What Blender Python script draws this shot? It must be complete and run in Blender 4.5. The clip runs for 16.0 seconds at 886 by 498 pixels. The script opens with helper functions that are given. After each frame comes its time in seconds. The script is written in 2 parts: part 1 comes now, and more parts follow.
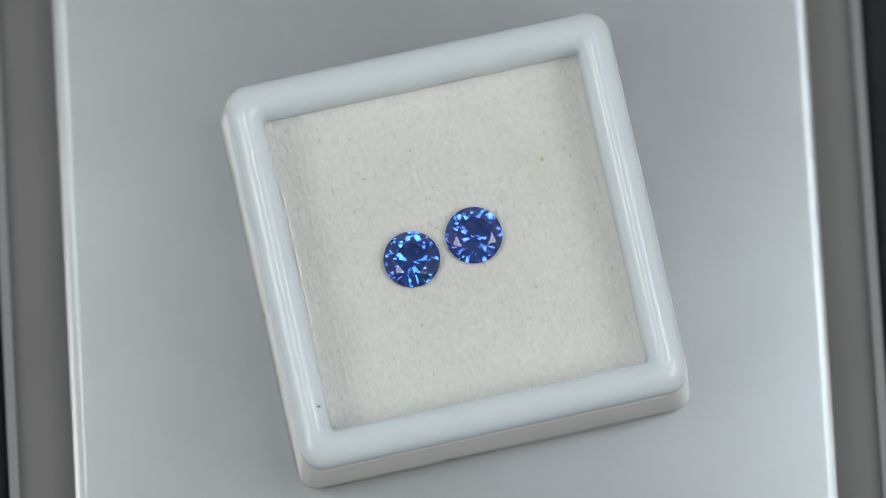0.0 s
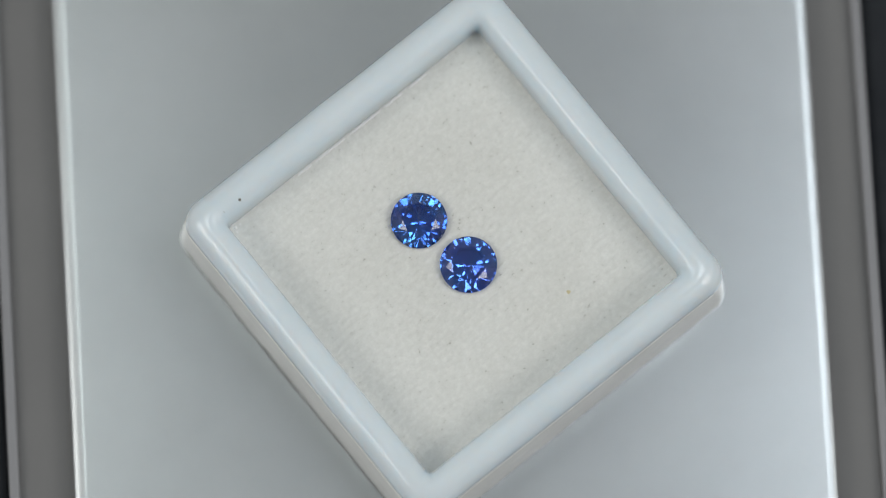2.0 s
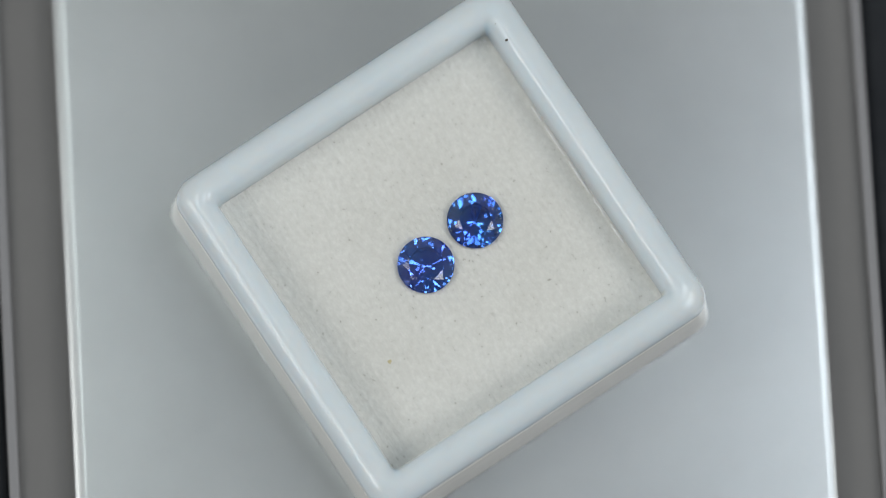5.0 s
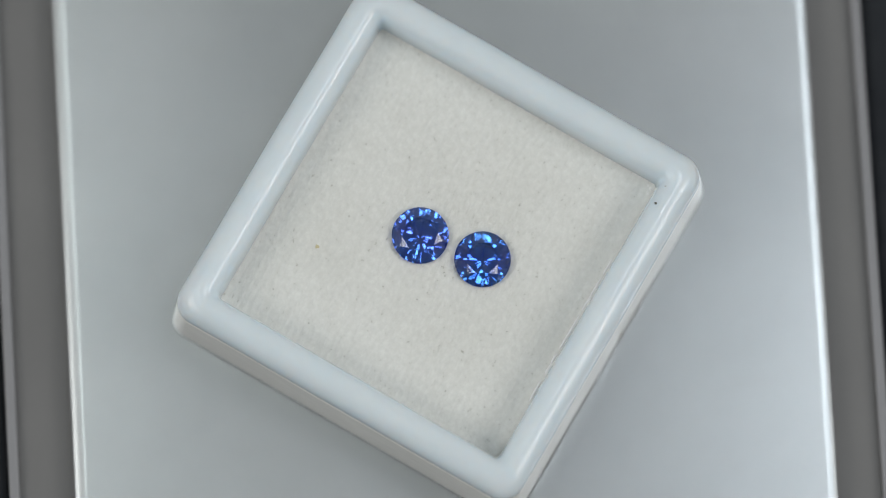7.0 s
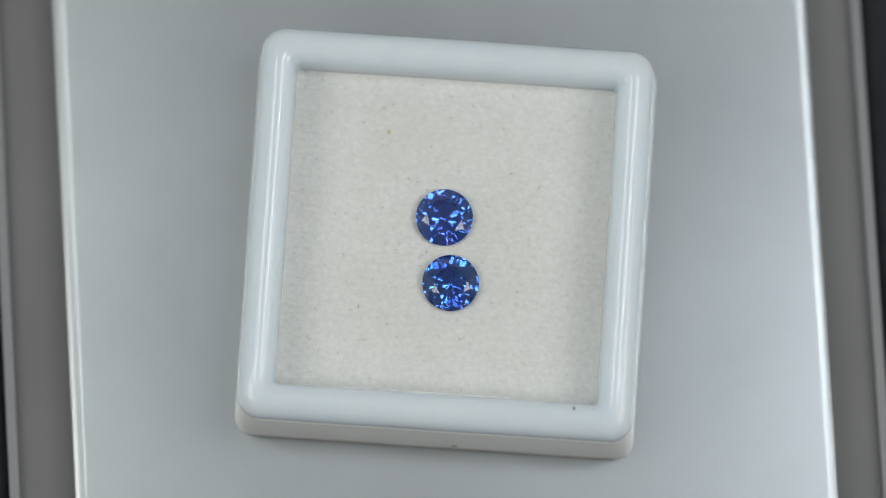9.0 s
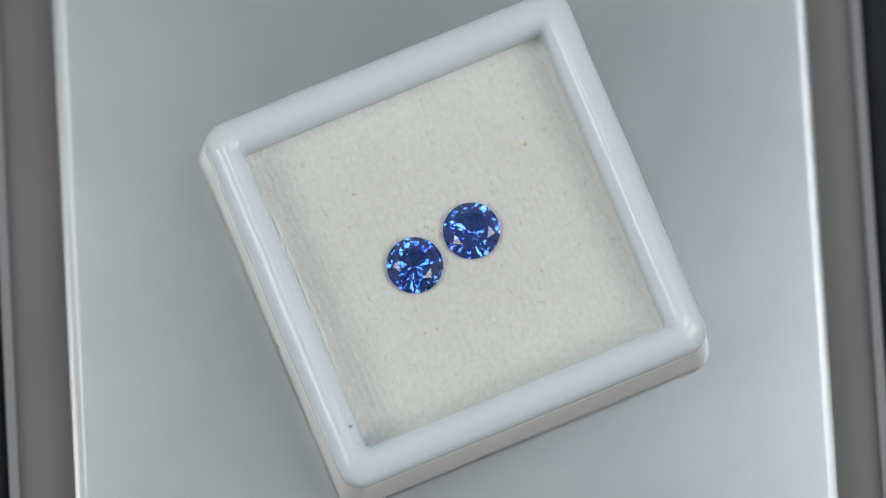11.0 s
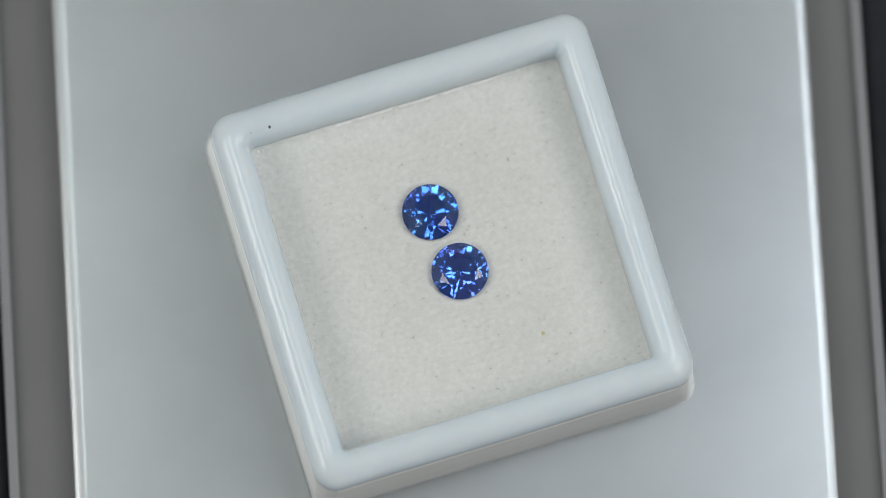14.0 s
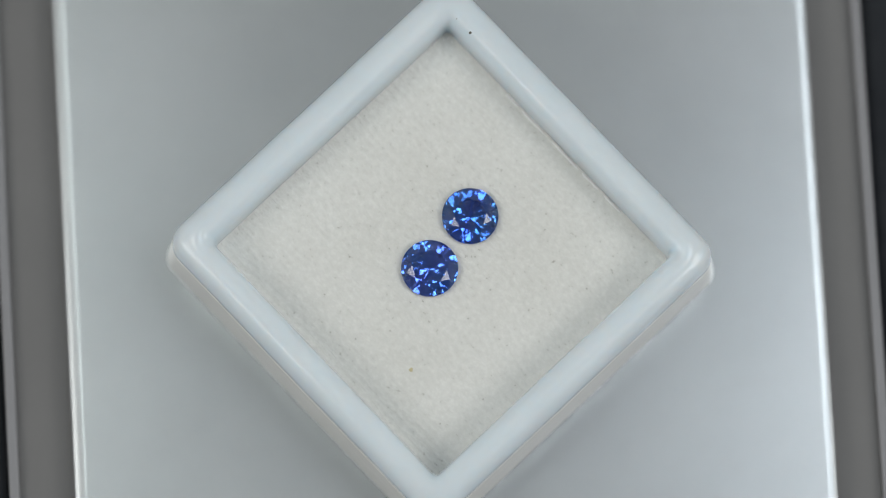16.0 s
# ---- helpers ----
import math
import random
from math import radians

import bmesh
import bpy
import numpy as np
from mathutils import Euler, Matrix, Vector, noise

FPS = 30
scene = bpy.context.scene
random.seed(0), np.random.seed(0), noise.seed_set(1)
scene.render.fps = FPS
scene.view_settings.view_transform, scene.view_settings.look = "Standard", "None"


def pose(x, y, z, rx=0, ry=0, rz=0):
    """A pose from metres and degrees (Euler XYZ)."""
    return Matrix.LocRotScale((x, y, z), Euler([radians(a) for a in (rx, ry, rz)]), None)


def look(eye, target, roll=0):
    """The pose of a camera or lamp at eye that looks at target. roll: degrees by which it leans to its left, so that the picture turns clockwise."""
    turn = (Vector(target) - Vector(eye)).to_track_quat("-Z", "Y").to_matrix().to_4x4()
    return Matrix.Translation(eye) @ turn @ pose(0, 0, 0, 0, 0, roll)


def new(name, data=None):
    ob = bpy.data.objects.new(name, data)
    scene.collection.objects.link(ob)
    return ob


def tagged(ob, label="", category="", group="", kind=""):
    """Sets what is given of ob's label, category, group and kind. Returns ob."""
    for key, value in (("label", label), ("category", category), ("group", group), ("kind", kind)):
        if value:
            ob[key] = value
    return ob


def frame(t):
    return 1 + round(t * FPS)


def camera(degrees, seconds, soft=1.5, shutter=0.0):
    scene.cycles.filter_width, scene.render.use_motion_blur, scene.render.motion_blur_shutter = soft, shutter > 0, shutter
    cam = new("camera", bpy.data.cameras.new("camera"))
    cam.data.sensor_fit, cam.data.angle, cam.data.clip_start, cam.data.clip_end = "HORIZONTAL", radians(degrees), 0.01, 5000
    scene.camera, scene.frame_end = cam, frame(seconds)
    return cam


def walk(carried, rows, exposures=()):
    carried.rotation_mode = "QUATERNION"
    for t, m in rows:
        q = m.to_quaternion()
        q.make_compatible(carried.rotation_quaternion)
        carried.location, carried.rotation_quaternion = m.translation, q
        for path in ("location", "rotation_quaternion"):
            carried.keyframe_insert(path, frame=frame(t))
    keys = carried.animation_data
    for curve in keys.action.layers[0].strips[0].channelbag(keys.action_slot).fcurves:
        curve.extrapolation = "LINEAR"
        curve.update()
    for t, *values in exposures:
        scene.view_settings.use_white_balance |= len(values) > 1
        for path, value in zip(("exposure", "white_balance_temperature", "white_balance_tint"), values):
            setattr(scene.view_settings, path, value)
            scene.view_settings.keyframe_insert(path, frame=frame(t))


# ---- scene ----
cam = camera(8.0, 16.0, soft=0.8)

# ---- camera: on a stand, looking steeply down ----
CAM = pose(-0.00528, -0.07649, 0.47539, 9.237, -0.592, -0.096)
walk(cam, [(0, CAM), (16, CAM)])
cam.data.dof.use_dof = True
cam.data.dof.focus_distance = 0.4745
cam.data.dof.aperture_fstop = 10.0

U = 0.0000424          # one unit of the plan in metres
SPIN = 31.812          # degrees a second, clockwise from above
START = 0.03           # degrees by which the spin leads at the start
Z_PAD = 147 * U        # top of the pad over the platform

# ---- world and lamps: a photo light tent with a lamp at either side ----
world = bpy.data.worlds.new("world")
scene.world = world
world.use_nodes = True
world.node_tree.nodes["Background"].inputs[0].default_value = (0.55, 0.6, 0.66, 1)
world.node_tree.nodes["Background"].inputs[1].default_value = 0.05


def area(name, eye, target, size, power, color):
    data = bpy.data.lights.new(name, "AREA")
    data.shape, data.size, data.size_y = "RECTANGLE", size[0], size[1]
    data.energy, data.color = power, color
    ob = new(name, data)
    ob.matrix_world = look(eye, target)
    return ob


area("lamp_left", (-0.50, -0.11, 0.50), (0, 0, 0), (0.38, 0.30), 1.42, (1.0, 0.98, 0.945))
area("lamp_right", (0.50, -0.11, 0.50), (0, 0, 0), (0.38, 0.30), 1.60, (1.0, 0.985, 0.96))
area("strip_left", (-0.26, 0.13, 0.80), (0, 0.0, 0), (0.13, 0.30), 0.62, (0.915, 0.985, 0.97))
area("strip_right", (0.265, 0.12, 0.80), (0, 0.0, 0), (0.13, 0.30), 0.86, (0.87, 0.94, 1.0))


# ---- materials ----
def material(name, base, rough=0.5, metal=0.0, **more):
    m = bpy.data.materials.new(name)
    m.use_nodes = True
    b = m.node_tree.nodes["Principled BSDF"]
    b.inputs["Base Color"].default_value = (*base, 1)
    b.inputs["Roughness"].default_value = rough
    b.inputs["Metallic"].default_value = metal
    for key, value in more.items():
        b.inputs[key.replace("_", " ")].default_value = value
    return m


def node(m, kind, **inputs):
    n = m.node_tree.nodes.new(kind)
    for key, value in inputs.items():
        n.inputs[key.replace("_", " ")].default_value = value
    return n


def link(m, a, b):
    m.node_tree.links.new(a, b)


def coords(m, scale=(1, 1, 1)):
    tex = node(m, "ShaderNodeTexCoord")
    mp = node(m, "ShaderNodeMapping")
    mp.inputs["Scale"].default_value = scale
    link(m, tex.outputs["Object"], mp.inputs["Vector"])
    return mp.outputs["Vector"]


def ramp(m, source, stops):
    r = node(m, "ShaderNodeValToRGB")
    while len(r.color_ramp.elements) < len(stops):
        r.color_ramp.elements.new(0.5)
    for e, (at, c) in zip(r.color_ramp.elements, stops):
        e.position, e.color = at, (*c, 1)
    link(m, source, r.inputs["Fac"])
    return r.outputs["Color"]


def noise_tex(m, vec, scale, detail=4, rough=0.55):
    n = node(m, "ShaderNodeTexNoise", Scale=scale, Detail=detail, Roughness=rough)
    link(m, vec, n.inputs["Vector"])
    return n.outputs["Fac"]


def bump(m, source, strength, distance, under=None):
    n = node(m, "ShaderNodeBump", Strength=strength, Distance=distance)
    link(m, source, n.inputs["Height"])
    if under is not None:
        link(m, under, n.inputs["Normal"])
    link(m, n.outputs["Normal"], m.node_tree.nodes["Principled BSDF"].inputs["Normal"])
    return n.outputs["Normal"]


def bsdf(m, socket):
    return m.node_tree.nodes["Principled BSDF"].inputs[socket]


# milky, faintly bluish moulded plastic
plastic = material("milky_plastic", (0.80, 0.84, 0.88), 0.12, Subsurface_Weight=1.0, Subsurface_Radius=(0.85, 1.0, 1.1), Subsurface_Scale=0.0045)
v = coords(plastic)
link(plastic, ramp(plastic, noise_tex(plastic, v, 260, 5), [(0.3, (0.655, 0.745, 0.83)), (0.7, (0.69, 0.775, 0.855))]), bsdf(plastic, "Base Color"))
link(plastic, ramp(plastic, noise_tex(plastic, v, 900, 4), [(0.3, (0.12,) * 3), (0.75, (0.18,) * 3)]), bsdf(plastic, "Roughness"))
bump(plastic, noise_tex(plastic, v, 420, 3), 0.10, 0.0002)

wall_plastic = material("wall_plastic", (0.82, 0.81, 0.78), 0.24, Subsurface_Weight=0.2, Subsurface_Radius=(1.0, 1.0, 1.0), Subsurface_Scale=0.0006)
v = coords(wall_plastic)
link(wall_plastic, ramp(wall_plastic, noise_tex(wall_plastic, v, 300, 5), [(0.3, (0.86, 0.86, 0.835)), (0.7, (0.90, 0.895, 0.875))]), bsdf(wall_plastic, "Base Color"))
bump(wall_plastic, noise_tex(wall_plastic, v, 500, 3), 0.2, 0.0002)

# soft fibrous off-white pad, faintly ribbed
felt = material("fibrous_pad", (0.8, 0.79, 0.74), 0.95)
v = coords(felt)
fibres = noise_tex(felt, coords(felt, (5.0, 1.0, 1.0)), 1100, 6, 0.7)
pits = noise_tex(felt, coords(felt, (1.3, 1.0, 1.0)), 2300, 4, 0.6)
cloud = noise_tex(felt, v, 140, 5)
ribs = node(felt, "ShaderNodeTexWave", Scale=570.0, Distortion=3.5, Detail=3.0, Detail_Scale=1.2)
link(felt, v, ribs.inputs["Vector"])
base = ramp(felt, cloud, [(0.3, (0.742, 0.746, 0.708)), (0.7, (0.79, 0.796, 0.762))])
dark = ramp(felt, pits, [(0.25, (0.62, 0.61, 0.58)), (0.34, (0.94, 0.94, 0.935)), (0.55, (1, 1, 1)), (0.68, (1.05, 1.05, 1.05))])
mul = node(felt, "ShaderNodeMix")
mul.data_type, mul.blend_type = "RGBA", "MULTIPLY"
mul.inputs["Factor"].default_value = 1.0
link(felt, base, mul.inputs[6])
link(felt, dark, mul.inputs[7])
link(felt, mul.outputs[2], bsdf(felt, "Base Color"))
first = bump(felt, ribs.outputs["Fac"], 0.27, 0.0001)
second = bump(felt, fibres, 0.42, 0.0003, first)
bump(felt, pits, 0.42, 0.00025, second)

# satin metal of the platform
satin = material("satin_metal", (0.42, 0.45, 0.46), 0.24, 0.6)
v = coords(satin)
link(satin, ramp(satin, noise_tex(satin, v, 38, 6, 0.62), [(0.2, (0.375, 0.396, 0.402)), (0.8, (0.485, 0.511, 0.521))]), bsdf(satin, "Base Color"))
link(satin, ramp(satin, noise_tex(satin, coords(satin, (1.0, 0.45, 1.0)), 22, 3), [(0.2, (0.225,) * 3), (0.8, (0.268,) * 3)]), bsdf(satin, "Roughness"))

grey = material("grey_frame", (0.12, 0.12, 0.12), 0.45)
link(grey, ramp(grey, noise_tex(grey, coords(grey), 60, 5), [(0.3, (0.140, 0.138, 0.137)), (0.7, (0.165, 0.163, 0.161))]), bsdf(grey, "Base Color"))
rail_metal = material("rail_metal", (0.24, 0.24, 0.25), 0.5, 0.3)
black = material("dark_case", (0.02, 0.023, 0.028), 0.75, Specular_IOR_Level=0.25)
link(black, ramp(black, noise_tex(black, coords(black), 300, 4), [(0.3, (0.017, 0.02, 0.025)), (0.7, (0.028, 0.031, 0.036))]), bsdf(black, "Base Color"))
cloth = material("tent_cloth", (0.78, 0.79, 0.80), 0.9)
link(cloth, ramp(cloth, noise_tex(cloth, coords(cloth), 20, 4), [(0.3, (0.75, 0.76, 0.77)), (0.7, (0.81, 0.815, 0.82))]), bsdf(cloth, "Base Color"))
top_cloth = material("top_cloth", (0.45, 0.46, 0.47), 0.9)
link(top_cloth, ramp(top_cloth, noise_tex(top_cloth, coords(top_cloth), 20, 4), [(0.3, (0.56, 0.57, 0.58)), (0.7, (0.62, 0.627, 0.632))]), bsdf(top_cloth, "Base Color"))
grey_cloth = material("grey_cloth", (0.34, 0.34, 0.345), 0.9)
table_wood = material("tent_floor", (0.7, 0.7, 0.69), 0.9)
dirt = material("dark_speck", (0.10, 0.095, 0.085), 0.8)
# dark grey that stands in for shade in the gap under the box walls
gap_shade = material("gap_shade_grey", (0.17, 0.165, 0.155), 0.9)
brown = material("brown_speck", (0.60, 0.54, 0.34), 0.9)
shiny = material("clear_glue", (0.92, 0.92, 0.90), 0.06, IOR=1.6)


def sapphire_material(name, stops):
    m = material(name, stops[0][1], 0.0, 0.0, IOR=1.77, Transmission_Weight=0.99)
    link(m, ramp(m, noise_tex(m, coords(m), 330, 2), stops), bsdf(m, "Base Color"))
    return m


sapphire_a = sapphire_material("sapphire_teal", [(0.30, (0.045, 0.095, 0.66)), (0.5, (0.042, 0.15, 0.71)), (0.68, (0.075, 0.28, 0.57))])
sapphire_b = sapphire_material("sapphire_violet", [(0.30, (0.09, 0.13, 0.74)), (0.5, (0.066, 0.175, 0.78)), (0.72, (0.068, 0.255, 0.72))])


# ---- mesh helpers ----
def mesh_of(name, bm, mat, smooth=False):
    bmesh.ops.recalc_face_normals(bm, faces=bm.faces)
    data = bpy.data.meshes.new(name)
    bm.to_mesh(data)
    bm.free()
    data.materials.append(mat)
    for p in data.polygons:
        p.use_smooth = smooth
    if smooth:
        data.set_sharp_from_angle(angle=radians(50))
    return data


def part(name, bm, mat, parent=None, label="", smooth=False):
    ob = new(name, mesh_of(name, bm, mat, smooth))
    ob.parent = parent
    if label:
        ob["label"] = label
    return ob


def block(x0, x1, y0, y1, z0, z1, bevel=0.0, segments=2):
    bm = bmesh.new()
    bmesh.ops.create_cube(bm, size=1)
    for p in bm.verts:
        p.co = Vector(((x0 + x1) / 2 + p.co.x * (x1 - x0), (y0 + y1) / 2 + p.co.y * (y1 - y0), (z0 + z1) / 2 + p.co.z * (z1 - z0)))
    if bevel:
        bmesh.ops.bevel(bm, geom=list(bm.edges), offset=bevel, segments=segments, profile=0.5, affect="EDGES")
    return bm


def square_ring(half, radius, corner=8, side=14):
    """Points round a square with rounded corners, counter-clockwise."""
    pts = []
    c = half - radius
    for k in range(4):
        a0 = math.pi / 2 * k
        sx, sy = [(1, 1), (-1, 1), (-1, -1), (1, -1)][k]
        arc = []
        for i in range(corner + 1):
            a = a0 + math.pi / 2 * i / corner
            arc.append((sx * c + radius * math.cos(a), sy * c + radius * math.sin(a)))
        pts += arc
        nx, ny = [(-1, 1), (-1, -1), (1, -1), (1, 1)][k]
        b0 = a0 + math.pi / 2
        nxt = (nx * c + radius * math.cos(b0), ny * c + radius * math.sin(b0))
        for i in range(1, side):
            f = i / side
            pts.append((arc[-1][0] + (nxt[0] - arc[-1][0]) * f, arc[-1][1] + (nxt[1] - arc[-1][1]) * f))
    return pts


def loft(profile, closed_ends=(False, False), wobble=0.0, seed=0):
    """A tray wall: rings of (half width, height, corner radius) in plan units, joined in order."""
    bm = bmesh.new()
    rings = []
    for half, z, radius in profile:
        ring = []
        for x, y in square_ring(half, radius):
            n = noise.noise(Vector((x / 90, y / 90, seed + z / 120))) * wobble
            ring.append(bm.verts.new((x * U * (1 + n / 350), y * U * (1 + n / 350), (z + n * 0.6) * U)))
        rings.append(ring)
    for a, b in zip(rings, rings[1:]):
        for i in range(len(a)):
            j = (i + 1) % len(a)
            bm.faces.new((a[i], a[j], b[j], b[i]))
    if closed_ends[0]:
        bm.faces.new(rings[0])
    if closed_ends[1]:
        bm.faces.new(rings[-1])
    return bm


# ---- setting: tent, table ----
def structure(name, bm, mat, label, category):
    return tagged(part(name, bm, mat, None), label, category, kind="structure")


structure("floor", block(-0.9, 0.9, -0.9, 0.9, -0.070, -0.030), table_wood, "white cloth floor of a light tent", "floor")
structure("wall_left", block(-0.74, -0.70, -0.7, 0.7, -0.03, 1.0), cloth, "white cloth side of a light tent", "wall")
structure("wall_right", block(0.70, 0.74, -0.7, 0.7, -0.03, 1.0), cloth, "white cloth side of a light tent", "wall")
structure("wall_back", block(-0.74, 0.74, 0.70, 0.74, -0.03, 1.0), cloth, "white cloth back of a light tent", "wall")
structure("wall_front", block(-0.74, 0.74, -0.74, -0.70, -0.03, 1.0), grey_cloth, "grey cloth front of a light tent", "wall")
structure("ceiling", block(-0.74, 0.74, -0.74, 0.74, 1.0, 1.03), top_cloth, "pale grey cloth top of a light tent", "ceiling")

# ---- the stand: a satin metal platform in a grey frame ----
TURN = 3.1
stand = tagged(new("metal_stand"), "satin silver metal platform set in a dark grey frame", "stand")
stand.matrix_world = pose(0, 0, 0, 0, 0, TURN)
XL, XR = -0.02898, 0.02857


def platform(x0, x1, y0, y1, depth, lip, fall):
    """A plate whose long edges roll down."""
    prof = [(x0 + lip * 0.0, -depth), (x0, -fall * 1.6)]
    prof += [(x0 + lip * 0.02, -fall * 1.15), (x0 + lip * 0.07, -fall * 0.98), (x0 + lip * 0.5, -fall * 0.5), (x0 + lip * 0.9, -fall * 0.11), (x0 + lip, -fall * 0.02), (x0 + lip * 1.15, 0)]
    prof += [(x1 - (x - x0) * 0.75, z * 0.55 if z > -depth else z) for x, z in reversed(prof)]
    bm = bmesh.new()
    ends = [[bm.verts.new((x, y, z)) for x, z in prof] for y in (y0, y1)]
    for i in range(len(prof) - 1):
        bm.faces.new((ends[0][i], ends[0][i + 1], ends[1][i + 1], ends[1][i]))
    bm.faces.new((ends[0][0], ends[0][-1], ends[1][-1], ends[1][0]))
    bm.faces.new(ends[0])
    bm.faces.new(ends[1])
    return bm


part("platform", platform(XL, XR, -0.060, 0.060, 0.0035, 0.00085, 0.00020), satin, stand, "satin silver metal platform", True)
part("frame_floor", block(XL - 0.0049, XR + 0.0042, -0.066, 0.066, -0.0090, -0.0016), grey, stand, "dark grey frame")
for side, x0, x1 in ((-1, XL - 0.0050, XL - 0.0042), (1, XR + 0.0035, XR + 0.0043)):
    part("rail", block(x0, x1, -0.066, 0.066, -0.0016, -0.0009, 0.0002), rail_metal, stand, "thin dull metal rail")
    c0, c1 = (x0 - 0.02, x0 - 0.0001) if side < 0 else (x1 + 0.0001, x1 + 0.02)
    part("case_side", block(c0, c1, -0.07, 0.07, -0.030, -0.0030, 0.0006), black, stand, "dark case side")
part("case_base", block(XL - 0.0049, XR + 0.0042, -0.07, 0.07, -0.030, -0.0092), black, stand, "dark case base")

# ---- gem box ----
BOX_TURN = 12.4        # degrees of the box at the start, counter-clockwise
BOX_X, BOX_Y = 14.5 * U, 5.5 * U


def lift(ob):
    """The walls lean a little out of square, and their lower edge is uneven."""
    for p in ob.data.vertices:
        low = max(0, 1 - p.co.z / (30 * U))
        p.co.y -= 1.5 * U * max(0, 1 - p.co.z / (174 * U))
        if p.co.xy.length > 341.5 * U:
            at = p.co / U
            p.co.z += low * U * (6 * noise.noise(Vector((at.x / 130, at.y / 130, 4))) + 2 * noise.noise(Vector((at.x / 24, at.y / 24, 9))) - (4 if at.x > 340 else 0))


def gem_box():
    box = tagged(new("gem_box"), "square milky white plastic gem box with a rounded rim, open", "box")
    foot = [(334, 1.0, 31), (338, 1.2, 32), (340, 3, 33), (340, 16, 31), (284, 16, 7), (270, 13, 7)]
    part("foot", loft(foot, (True, True), 1.0, 3), wall_plastic, box, "white plastic foot set back under the walls", True)
    wall = [(330.6, 16.5, 30), (341, 16, 31), (342, 7, 32), (354.5, 7, 33), (356, 8, 33), (356, 11, 33), (351.2, 110, 37), (348.9, 150, 40), (347.9, 175, 41), (346, 176.5, 41), (331, 176.5, 36), (330.6, 16.5, 30)]
    lift(part("wall", loft(wall, (False, False), 0.8, 7), wall_plastic, box, "white plastic side walls", True))
    rim = [(284, 60, 7), (330.6, 60, 35), (330.6, 140, 36), (343, 140, 40), (347.4, 164, 41), (348.5, 176, 41.5), (348.6, 184, 42), (348.2, 191, 42), (347.4, 197, 42), (345.8, 205, 42), (341, 213.5, 41), (334, 220, 39), (325, 224.5, 36),
           (316, 226.3, 31), (308, 225.8, 25), (301, 223.4, 20), (295.4, 219, 16), (291.2, 213, 13), (288, 204, 11), (285.5, 188, 9), (283.6, 166, 8), (282.8, 146, 8), (282.5, 100, 7), (284, 60, 7)]
    part("rim", loft(rim, (False, False), 0.8, 7), plastic, box, "thick milky rim with rounded edges", True)
    # dark specks of dirt on the rim
    for px, py, z, r in ((-226, -296, 223, 2.9), (-218, -330, 224, 1.1)):
        x, y = to_box(px, py)
        bm = bmesh.new()
        bmesh.ops.create_icosphere(bm, subdivisions=2, radius=r * U)
        for p in bm.verts:
            p.co = Vector((p.co.x * 1.1, p.co.y * 0.8, p.co.z * 0.5)) + Vector((x, y, z)) * U
        part("speck", bm, dirt, box, "dark dirt speck", True)
    # dark chips in the lower edge, by side (turns of 90 degrees), place along it and length
    for side, at, length in ((3, -88, 24), (2, 38, 9)):
        bm = bmesh.new()
        rows = []
        n = 14
        for i in range(n + 1):
            f = i / n
            s = at - length / 2 + length * f
            w = (1.5 * math.sin(math.pi * f * 0.94 + 0.1) * (0.7 + 0.6 * noise.noise(Vector((s / 5, side, 1)))) + 0.12) * 1.5
            z = (14 if side == 3 else 36) + 4 * noise.noise(Vector((s / 40, side * 3, 1)))
            d = 357.0 - (z - 11) * 0.05 + (1.5 if side == 3 else 0)
            rows.append([(d, s, z - w), (d + 0.2, s, z + w), (d - 5, s, z + w), (d - 5, s, z - w)])
        turn = Matrix.Rotation(math.pi / 2 * side, 3, "Z")
        vs = [[bm.verts.new(turn @ Vector(p) * U) for p in row] for row in rows]
        for a, c in zip(vs, vs[1:]):
            for q in range(4):
                bm.faces.new((a[q], a[(q + 1) % 4], c[(q + 1) % 4], c[q]))
        bm.faces.new(vs[0])
        bm.faces.new(vs[-1])
        part("chip", bm, dirt, box, "dark chip in the plastic")
    # a thin dark strip added as the gap's shadow under the lower edge of two walls
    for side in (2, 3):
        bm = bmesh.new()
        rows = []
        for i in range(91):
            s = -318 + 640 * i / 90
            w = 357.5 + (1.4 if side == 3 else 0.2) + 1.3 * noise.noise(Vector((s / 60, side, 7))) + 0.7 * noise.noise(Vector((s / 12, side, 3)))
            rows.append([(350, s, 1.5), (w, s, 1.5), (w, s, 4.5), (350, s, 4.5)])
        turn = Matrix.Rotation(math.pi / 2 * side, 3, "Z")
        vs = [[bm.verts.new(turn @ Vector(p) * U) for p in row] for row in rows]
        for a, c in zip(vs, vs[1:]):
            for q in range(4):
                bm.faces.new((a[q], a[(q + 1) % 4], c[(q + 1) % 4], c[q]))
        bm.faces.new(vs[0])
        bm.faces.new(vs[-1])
        part("gap_shade", bm, gap_shade, box, "thin dark strip for the shade in the gap under the lower edge")
    # a broken bead of clear glue along one inner side
    for y0, y1 in ((-131, -96), (-90, -20), (-14, 60), (66, 110), (122, 165)):
        bm = bmesh.new()
        rings = []
        n = 10
        for i in range(n + 1):
            y = y0 + (y1 - y0) * i / n
            r = 2.9 * math.sqrt(max(0.02, 1 - (2 * i / n - 1) ** 4)) * (1 + 0.4 * noise.noise(Vector((y / 7, 3, 1))))
            x = -279.6 + 1.2 * noise.noise(Vector((y / 14, 8, 1)))
            rings.append([bm.verts.new(((x + r * math.cos(a)) * U, y * U, (150.5 + r * math.sin(a)) * U)) for a in [math.pi / 4 * k for k in range(8)]])
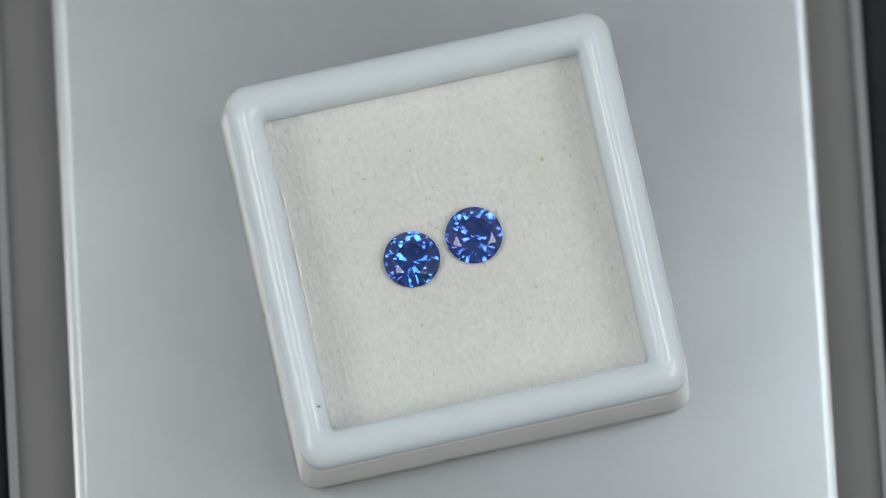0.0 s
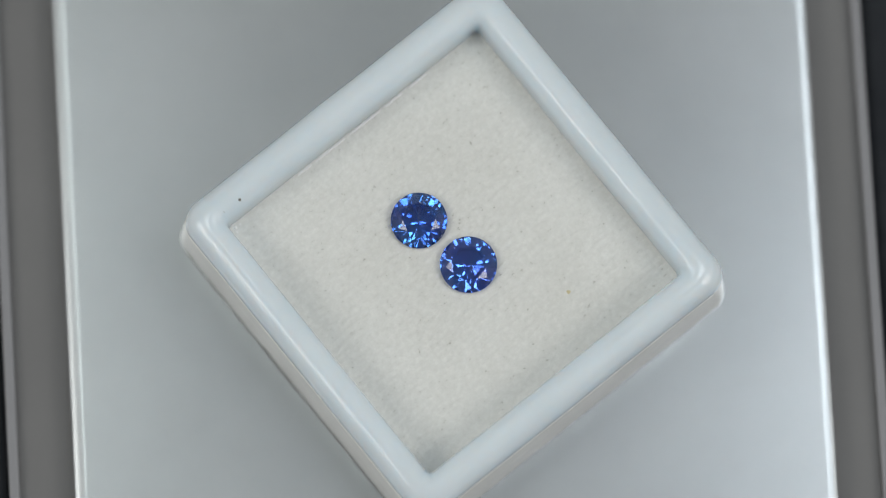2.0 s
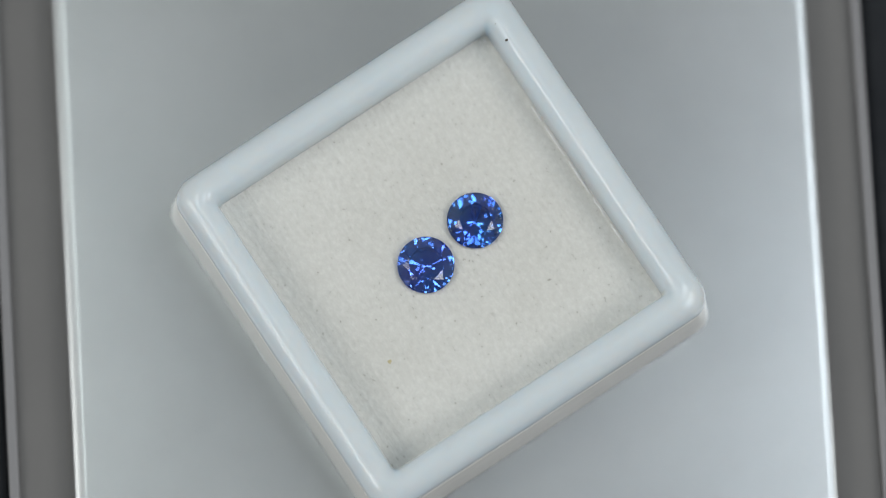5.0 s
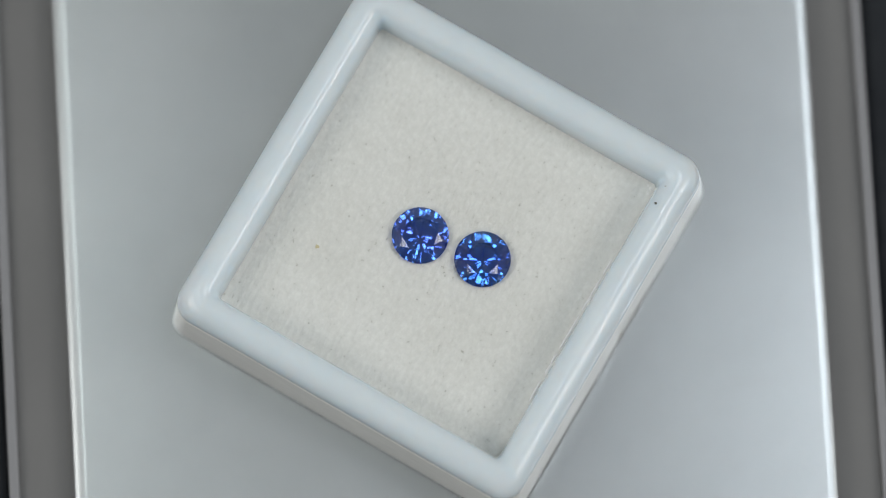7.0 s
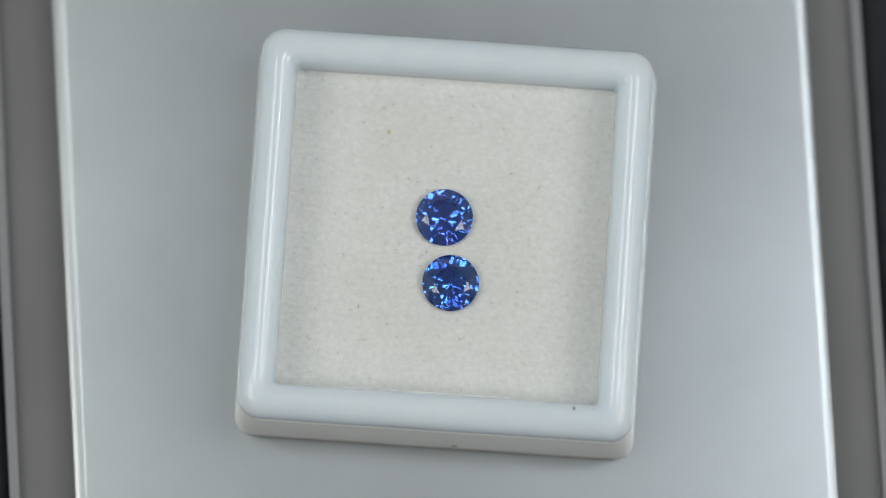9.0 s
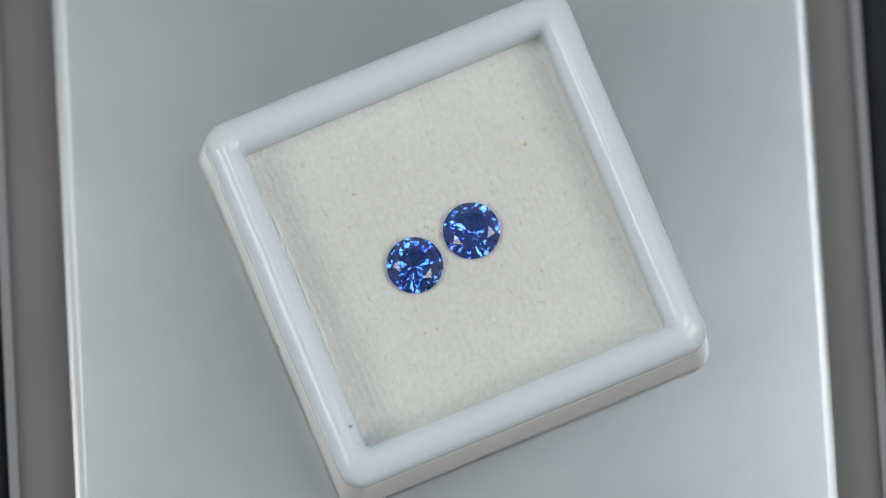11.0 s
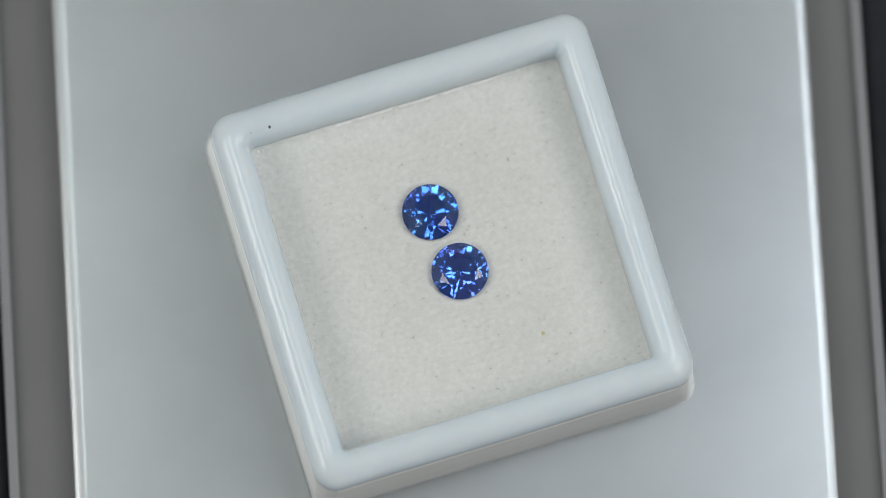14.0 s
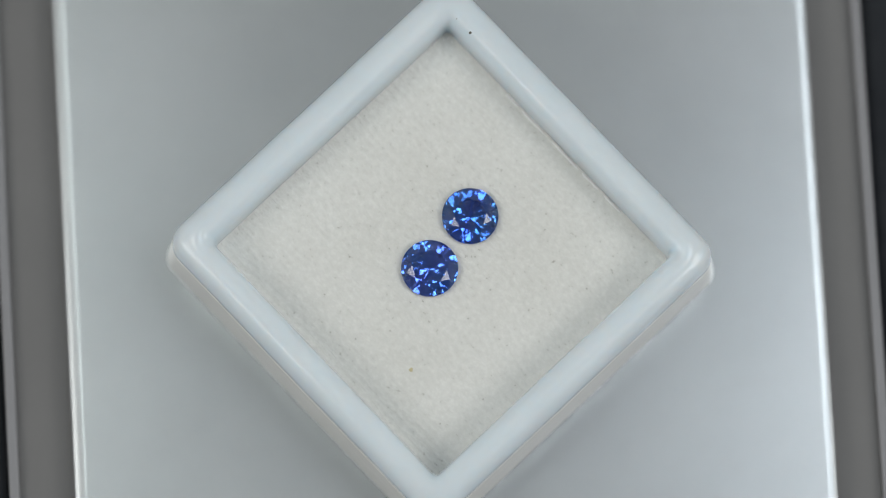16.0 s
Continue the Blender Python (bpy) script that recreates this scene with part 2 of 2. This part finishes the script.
        for a, c in zip(rings, rings[1:]):
            for k in range(8):
                bm.faces.new((a[k], a[(k + 1) % 8], c[(k + 1) % 8], c[k]))
        bm.faces.new(rings[0])
        bm.faces.new(rings[-1])
        part("glue_bead", bm, shiny, box, "shiny clear glue bead", True)
    for x, y, r in ((-276, -273, 4.0), (-276, -263, 2.6), (-268, -277, 2.8), (-278, -252, 2.0)):
        bm = bmesh.new()
        bmesh.ops.create_icosphere(bm, subdivisions=2, radius=r * U)
        for p in bm.verts:
            k = 1 + 0.35 * noise.noise(p.co * 12000 + Vector((x, y, 0)))
            p.co = p.co * k + Vector((x, y, 147.5)) * U
        part("glue_drop", bm, shiny, box, "shiny clear glue drop", True)
    return box


def pad():
    """The fibre pad, with a shallow dent under each gem."""
    bm = bmesh.new()
    n, half = 150, 283.6
    grid = []
    for j in range(n + 1):
        row = []
        for i in range(n + 1):
            x, y = -half + 2 * half * i / n, -half + 2 * half * j / n
            e = max(abs(x), abs(y))
            z = 147 + 1.6 * noise.noise(Vector((x / 60, y / 60, 1))) + 0.7 * noise.noise(Vector((x / 9, y / 16, 5)))
            z += 6 * max(0, (e - 262) / 22) ** 2
            for gx, gy in GEMS_IN_BOX:
                d = math.hypot(x - gx, y - gy)
                z = min(z, max(147 - 46, 147 - 48 * (1 - d / 46)) - 1.5) if d < 46 else z
            row.append(bm.verts.new((x * U, y * U, z * U)))
        grid.append(row)
    for j in range(n):
        for i in range(n):
            bm.faces.new((grid[j][i], grid[j][i + 1], grid[j + 1][i + 1], grid[j + 1][i]))
    rim_edges = [e for e in bm.edges if e.is_boundary]
    down = bmesh.ops.extrude_edge_only(bm, edges=rim_edges)["geom"]
    low = [g for g in down if isinstance(g, bmesh.types.BMVert)]
    for p in low:
        p.co.z = 20 * U
    bmesh.ops.contextual_create(bm, geom=[g for g in down if isinstance(g, bmesh.types.BMEdge)])
    ob = tagged(part("gem_pad", bm, felt, None, "", True), "off-white fibrous square pad lying in the gem box", "pad")
    bm = bmesh.new()
    bmesh.ops.create_icosphere(bm, subdivisions=2, radius=4.0 * U)
    sx, sy = to_box(169, 156)
    for p in bm.verts:
        k = 1 + 0.5 * noise.noise(p.co * 9000)
        p.co = Vector((p.co.x * k, p.co.y * k * 0.8, p.co.z * 0.35)) + Vector((sx, sy, 147.5)) * U
    part("stain", bm, brown, ob, "brown speck", True)
    # small tufts and crumbs of fibre standing on the pad
    rnd = random.Random(21)
    verts, faces = [], []
    for k in range(420):
        if k % 5 == 0:
            cx, cy = rnd.uniform(-265, 265), rnd.uniform(-265, 265)
        x, y = cx + rnd.gauss(0, 9), cy + rnd.gauss(0, 14)
        if max(abs(x), abs(y)) > 274 or any(math.hypot(x - gx, y - gy) < 56 for gx, gy in GEMS_IN_BOX):
            continue
        r0, long, turn = rnd.uniform(0.9, 2.4), rnd.uniform(1.0, 2.6), rnd.gauss(math.pi / 2, 0.6)
        ground = 147 + 1.6 * noise.noise(Vector((x / 60, y / 60, 1))) - 0.6
        base = len(verts)
        for i in range(6):
            a = math.pi / 3 * i
            u, w = r0 * long * math.cos(a) * rnd.uniform(0.7, 1.2), r0 * math.sin(a) * rnd.uniform(0.7, 1.2)
            verts.append(((x + u * math.cos(turn) - w * math.sin(turn)) * U, (y + u * math.sin(turn) + w * math.cos(turn)) * U, ground * U))
        verts.append((x * U, y * U, (ground + r0 * rnd.uniform(1.3, 2.6)) * U))
        faces += [(base + i, base + (i + 1) % 6, base + 6) for i in range(6)]
    data = bpy.data.meshes.new("lint")
    data.from_pydata(verts, [], faces)
    data.materials.append(felt)
    for p in data.polygons:
        p.use_smooth = True
    lint = new("lint", data)
    lint.parent = ob
    tagged(lint, "tiny off-white tufts of fibre", kind="stuff")
    return ob


def to_box(x, y):
    """Plan units at the start, about the axis, into the box's own plan."""
    a = radians(-BOX_TURN)
    x, y = x - BOX_X / U, y - BOX_Y / U
    return x * math.cos(a) - y * math.sin(a), x * math.sin(a) + y * math.cos(a)


GEMS = [(-62.5, -24.5), (47.3, 18.8)]
GEMS_IN_BOX = [to_box(*g) for g in GEMS]


def brilliant(radius, table=0.56, crown=35.0, pavilion=41.5, girdle=0.03, seed=1):
    """A round brilliant, cut from a short cylinder by its facet planes."""
    rnd = random.Random(seed)
    bm = bmesh.new()
    bmesh.ops.create_cone(bm, cap_ends=True, segments=96, radius1=radius, radius2=radius, depth=radius * 3)

    def cut(point, normal):
        geom = list(bm.verts) + list(bm.edges) + list(bm.faces)
        got = bmesh.ops.bisect_plane(bm, geom=geom, dist=radius * 1e-6, plane_co=point, plane_no=normal, clear_outer=True)
        edges = [g for g in got["geom_cut"] if isinstance(g, bmesh.types.BMEdge)]
        if len(edges) > 2:
            bmesh.ops.contextual_create(bm, geom=edges)

    def ring(count, offset, angle, r, z, sign):
        loose = 0.4 if sign > 0 else 0.9
        for k in range(count):
            a = 2 * math.pi * (k + offset) / count + radians(rnd.uniform(-0.8, 0.8))
            t = radians(angle + rnd.uniform(-loose, loose))
            n = Vector((math.sin(t) * math.cos(a), math.sin(t) * math.sin(a), sign * math.cos(t)))
            cut(Vector((r * math.cos(a), r * math.sin(a), z)), n)

    g = girdle * radius
    rise = math.tan(radians(crown)) * (1 - table) * radius
    cut(Vector((0, 0, g + rise)), Vector((0, 0, 1)))
    ring(8, 0.0, crown, radius, g, 1)
    ring(8, 0.5, crown - 13, table * radius * math.cos(math.pi / 8) * 1.005, g + rise, 1)
    ring(16, 0.5, crown + 6.5, radius, g * 1.05, 1)
    ring(8, 0.0, pavilion, radius, -g, -1)
    ring(16, 0.5, pavilion + 2.0, radius, -g * 1.02, -1)
    ring(16, 0.0, pavilion + 7.0, radius, -g * 1.10, -1)
    ring(16, 0.5, pavilion - 1.3, radius * 0.42, -g - 0.572 * radius * math.tan(radians(pavilion)), -1)
    return bm


def gem(label, seed, radius, mat, **cut):
    bm = brilliant(radius, seed=seed, **cut)
    return tagged(part("sapphire", bm, mat, None), label, "gemstone", group="pair of gems on the pad")


# ---- turning ----
def spin(t):
    return pose(0, 0, 0, 0, 0, START - SPIN * t)


BOX_LOCAL = pose(BOX_X, BOX_Y, 0, 0, 0, BOX_TURN)
TIMES = [k * 0.5 for k in range(33)]
the_box = gem_box()
the_pad = pad()
gem_a = gem("round brilliant-cut deep blue sapphire with teal glints", 3, 50 * U, sapphire_a, table=0.58, crown=35.5, pavilion=40.8)
gem_b = gem("round brilliant-cut bright violet-blue sapphire", 8, 50.5 * U, sapphire_b, table=0.62, crown=34.5, pavilion=41.2)


def motions():
    walk(the_box, [(t, spin(t) @ BOX_LOCAL) for t in TIMES])
    walk(the_pad, [(t, spin(t) @ BOX_LOCAL) for t in TIMES])
    for ob, (x, y), turn in ((gem_a, GEMS[0], 20), (gem_b, GEMS[1], 5)):
        walk(ob, [(t, spin(t) @ pose(x * U, y * U, Z_PAD + 7 * U, 0, 0, turn)) for t in TIMES])


motions()
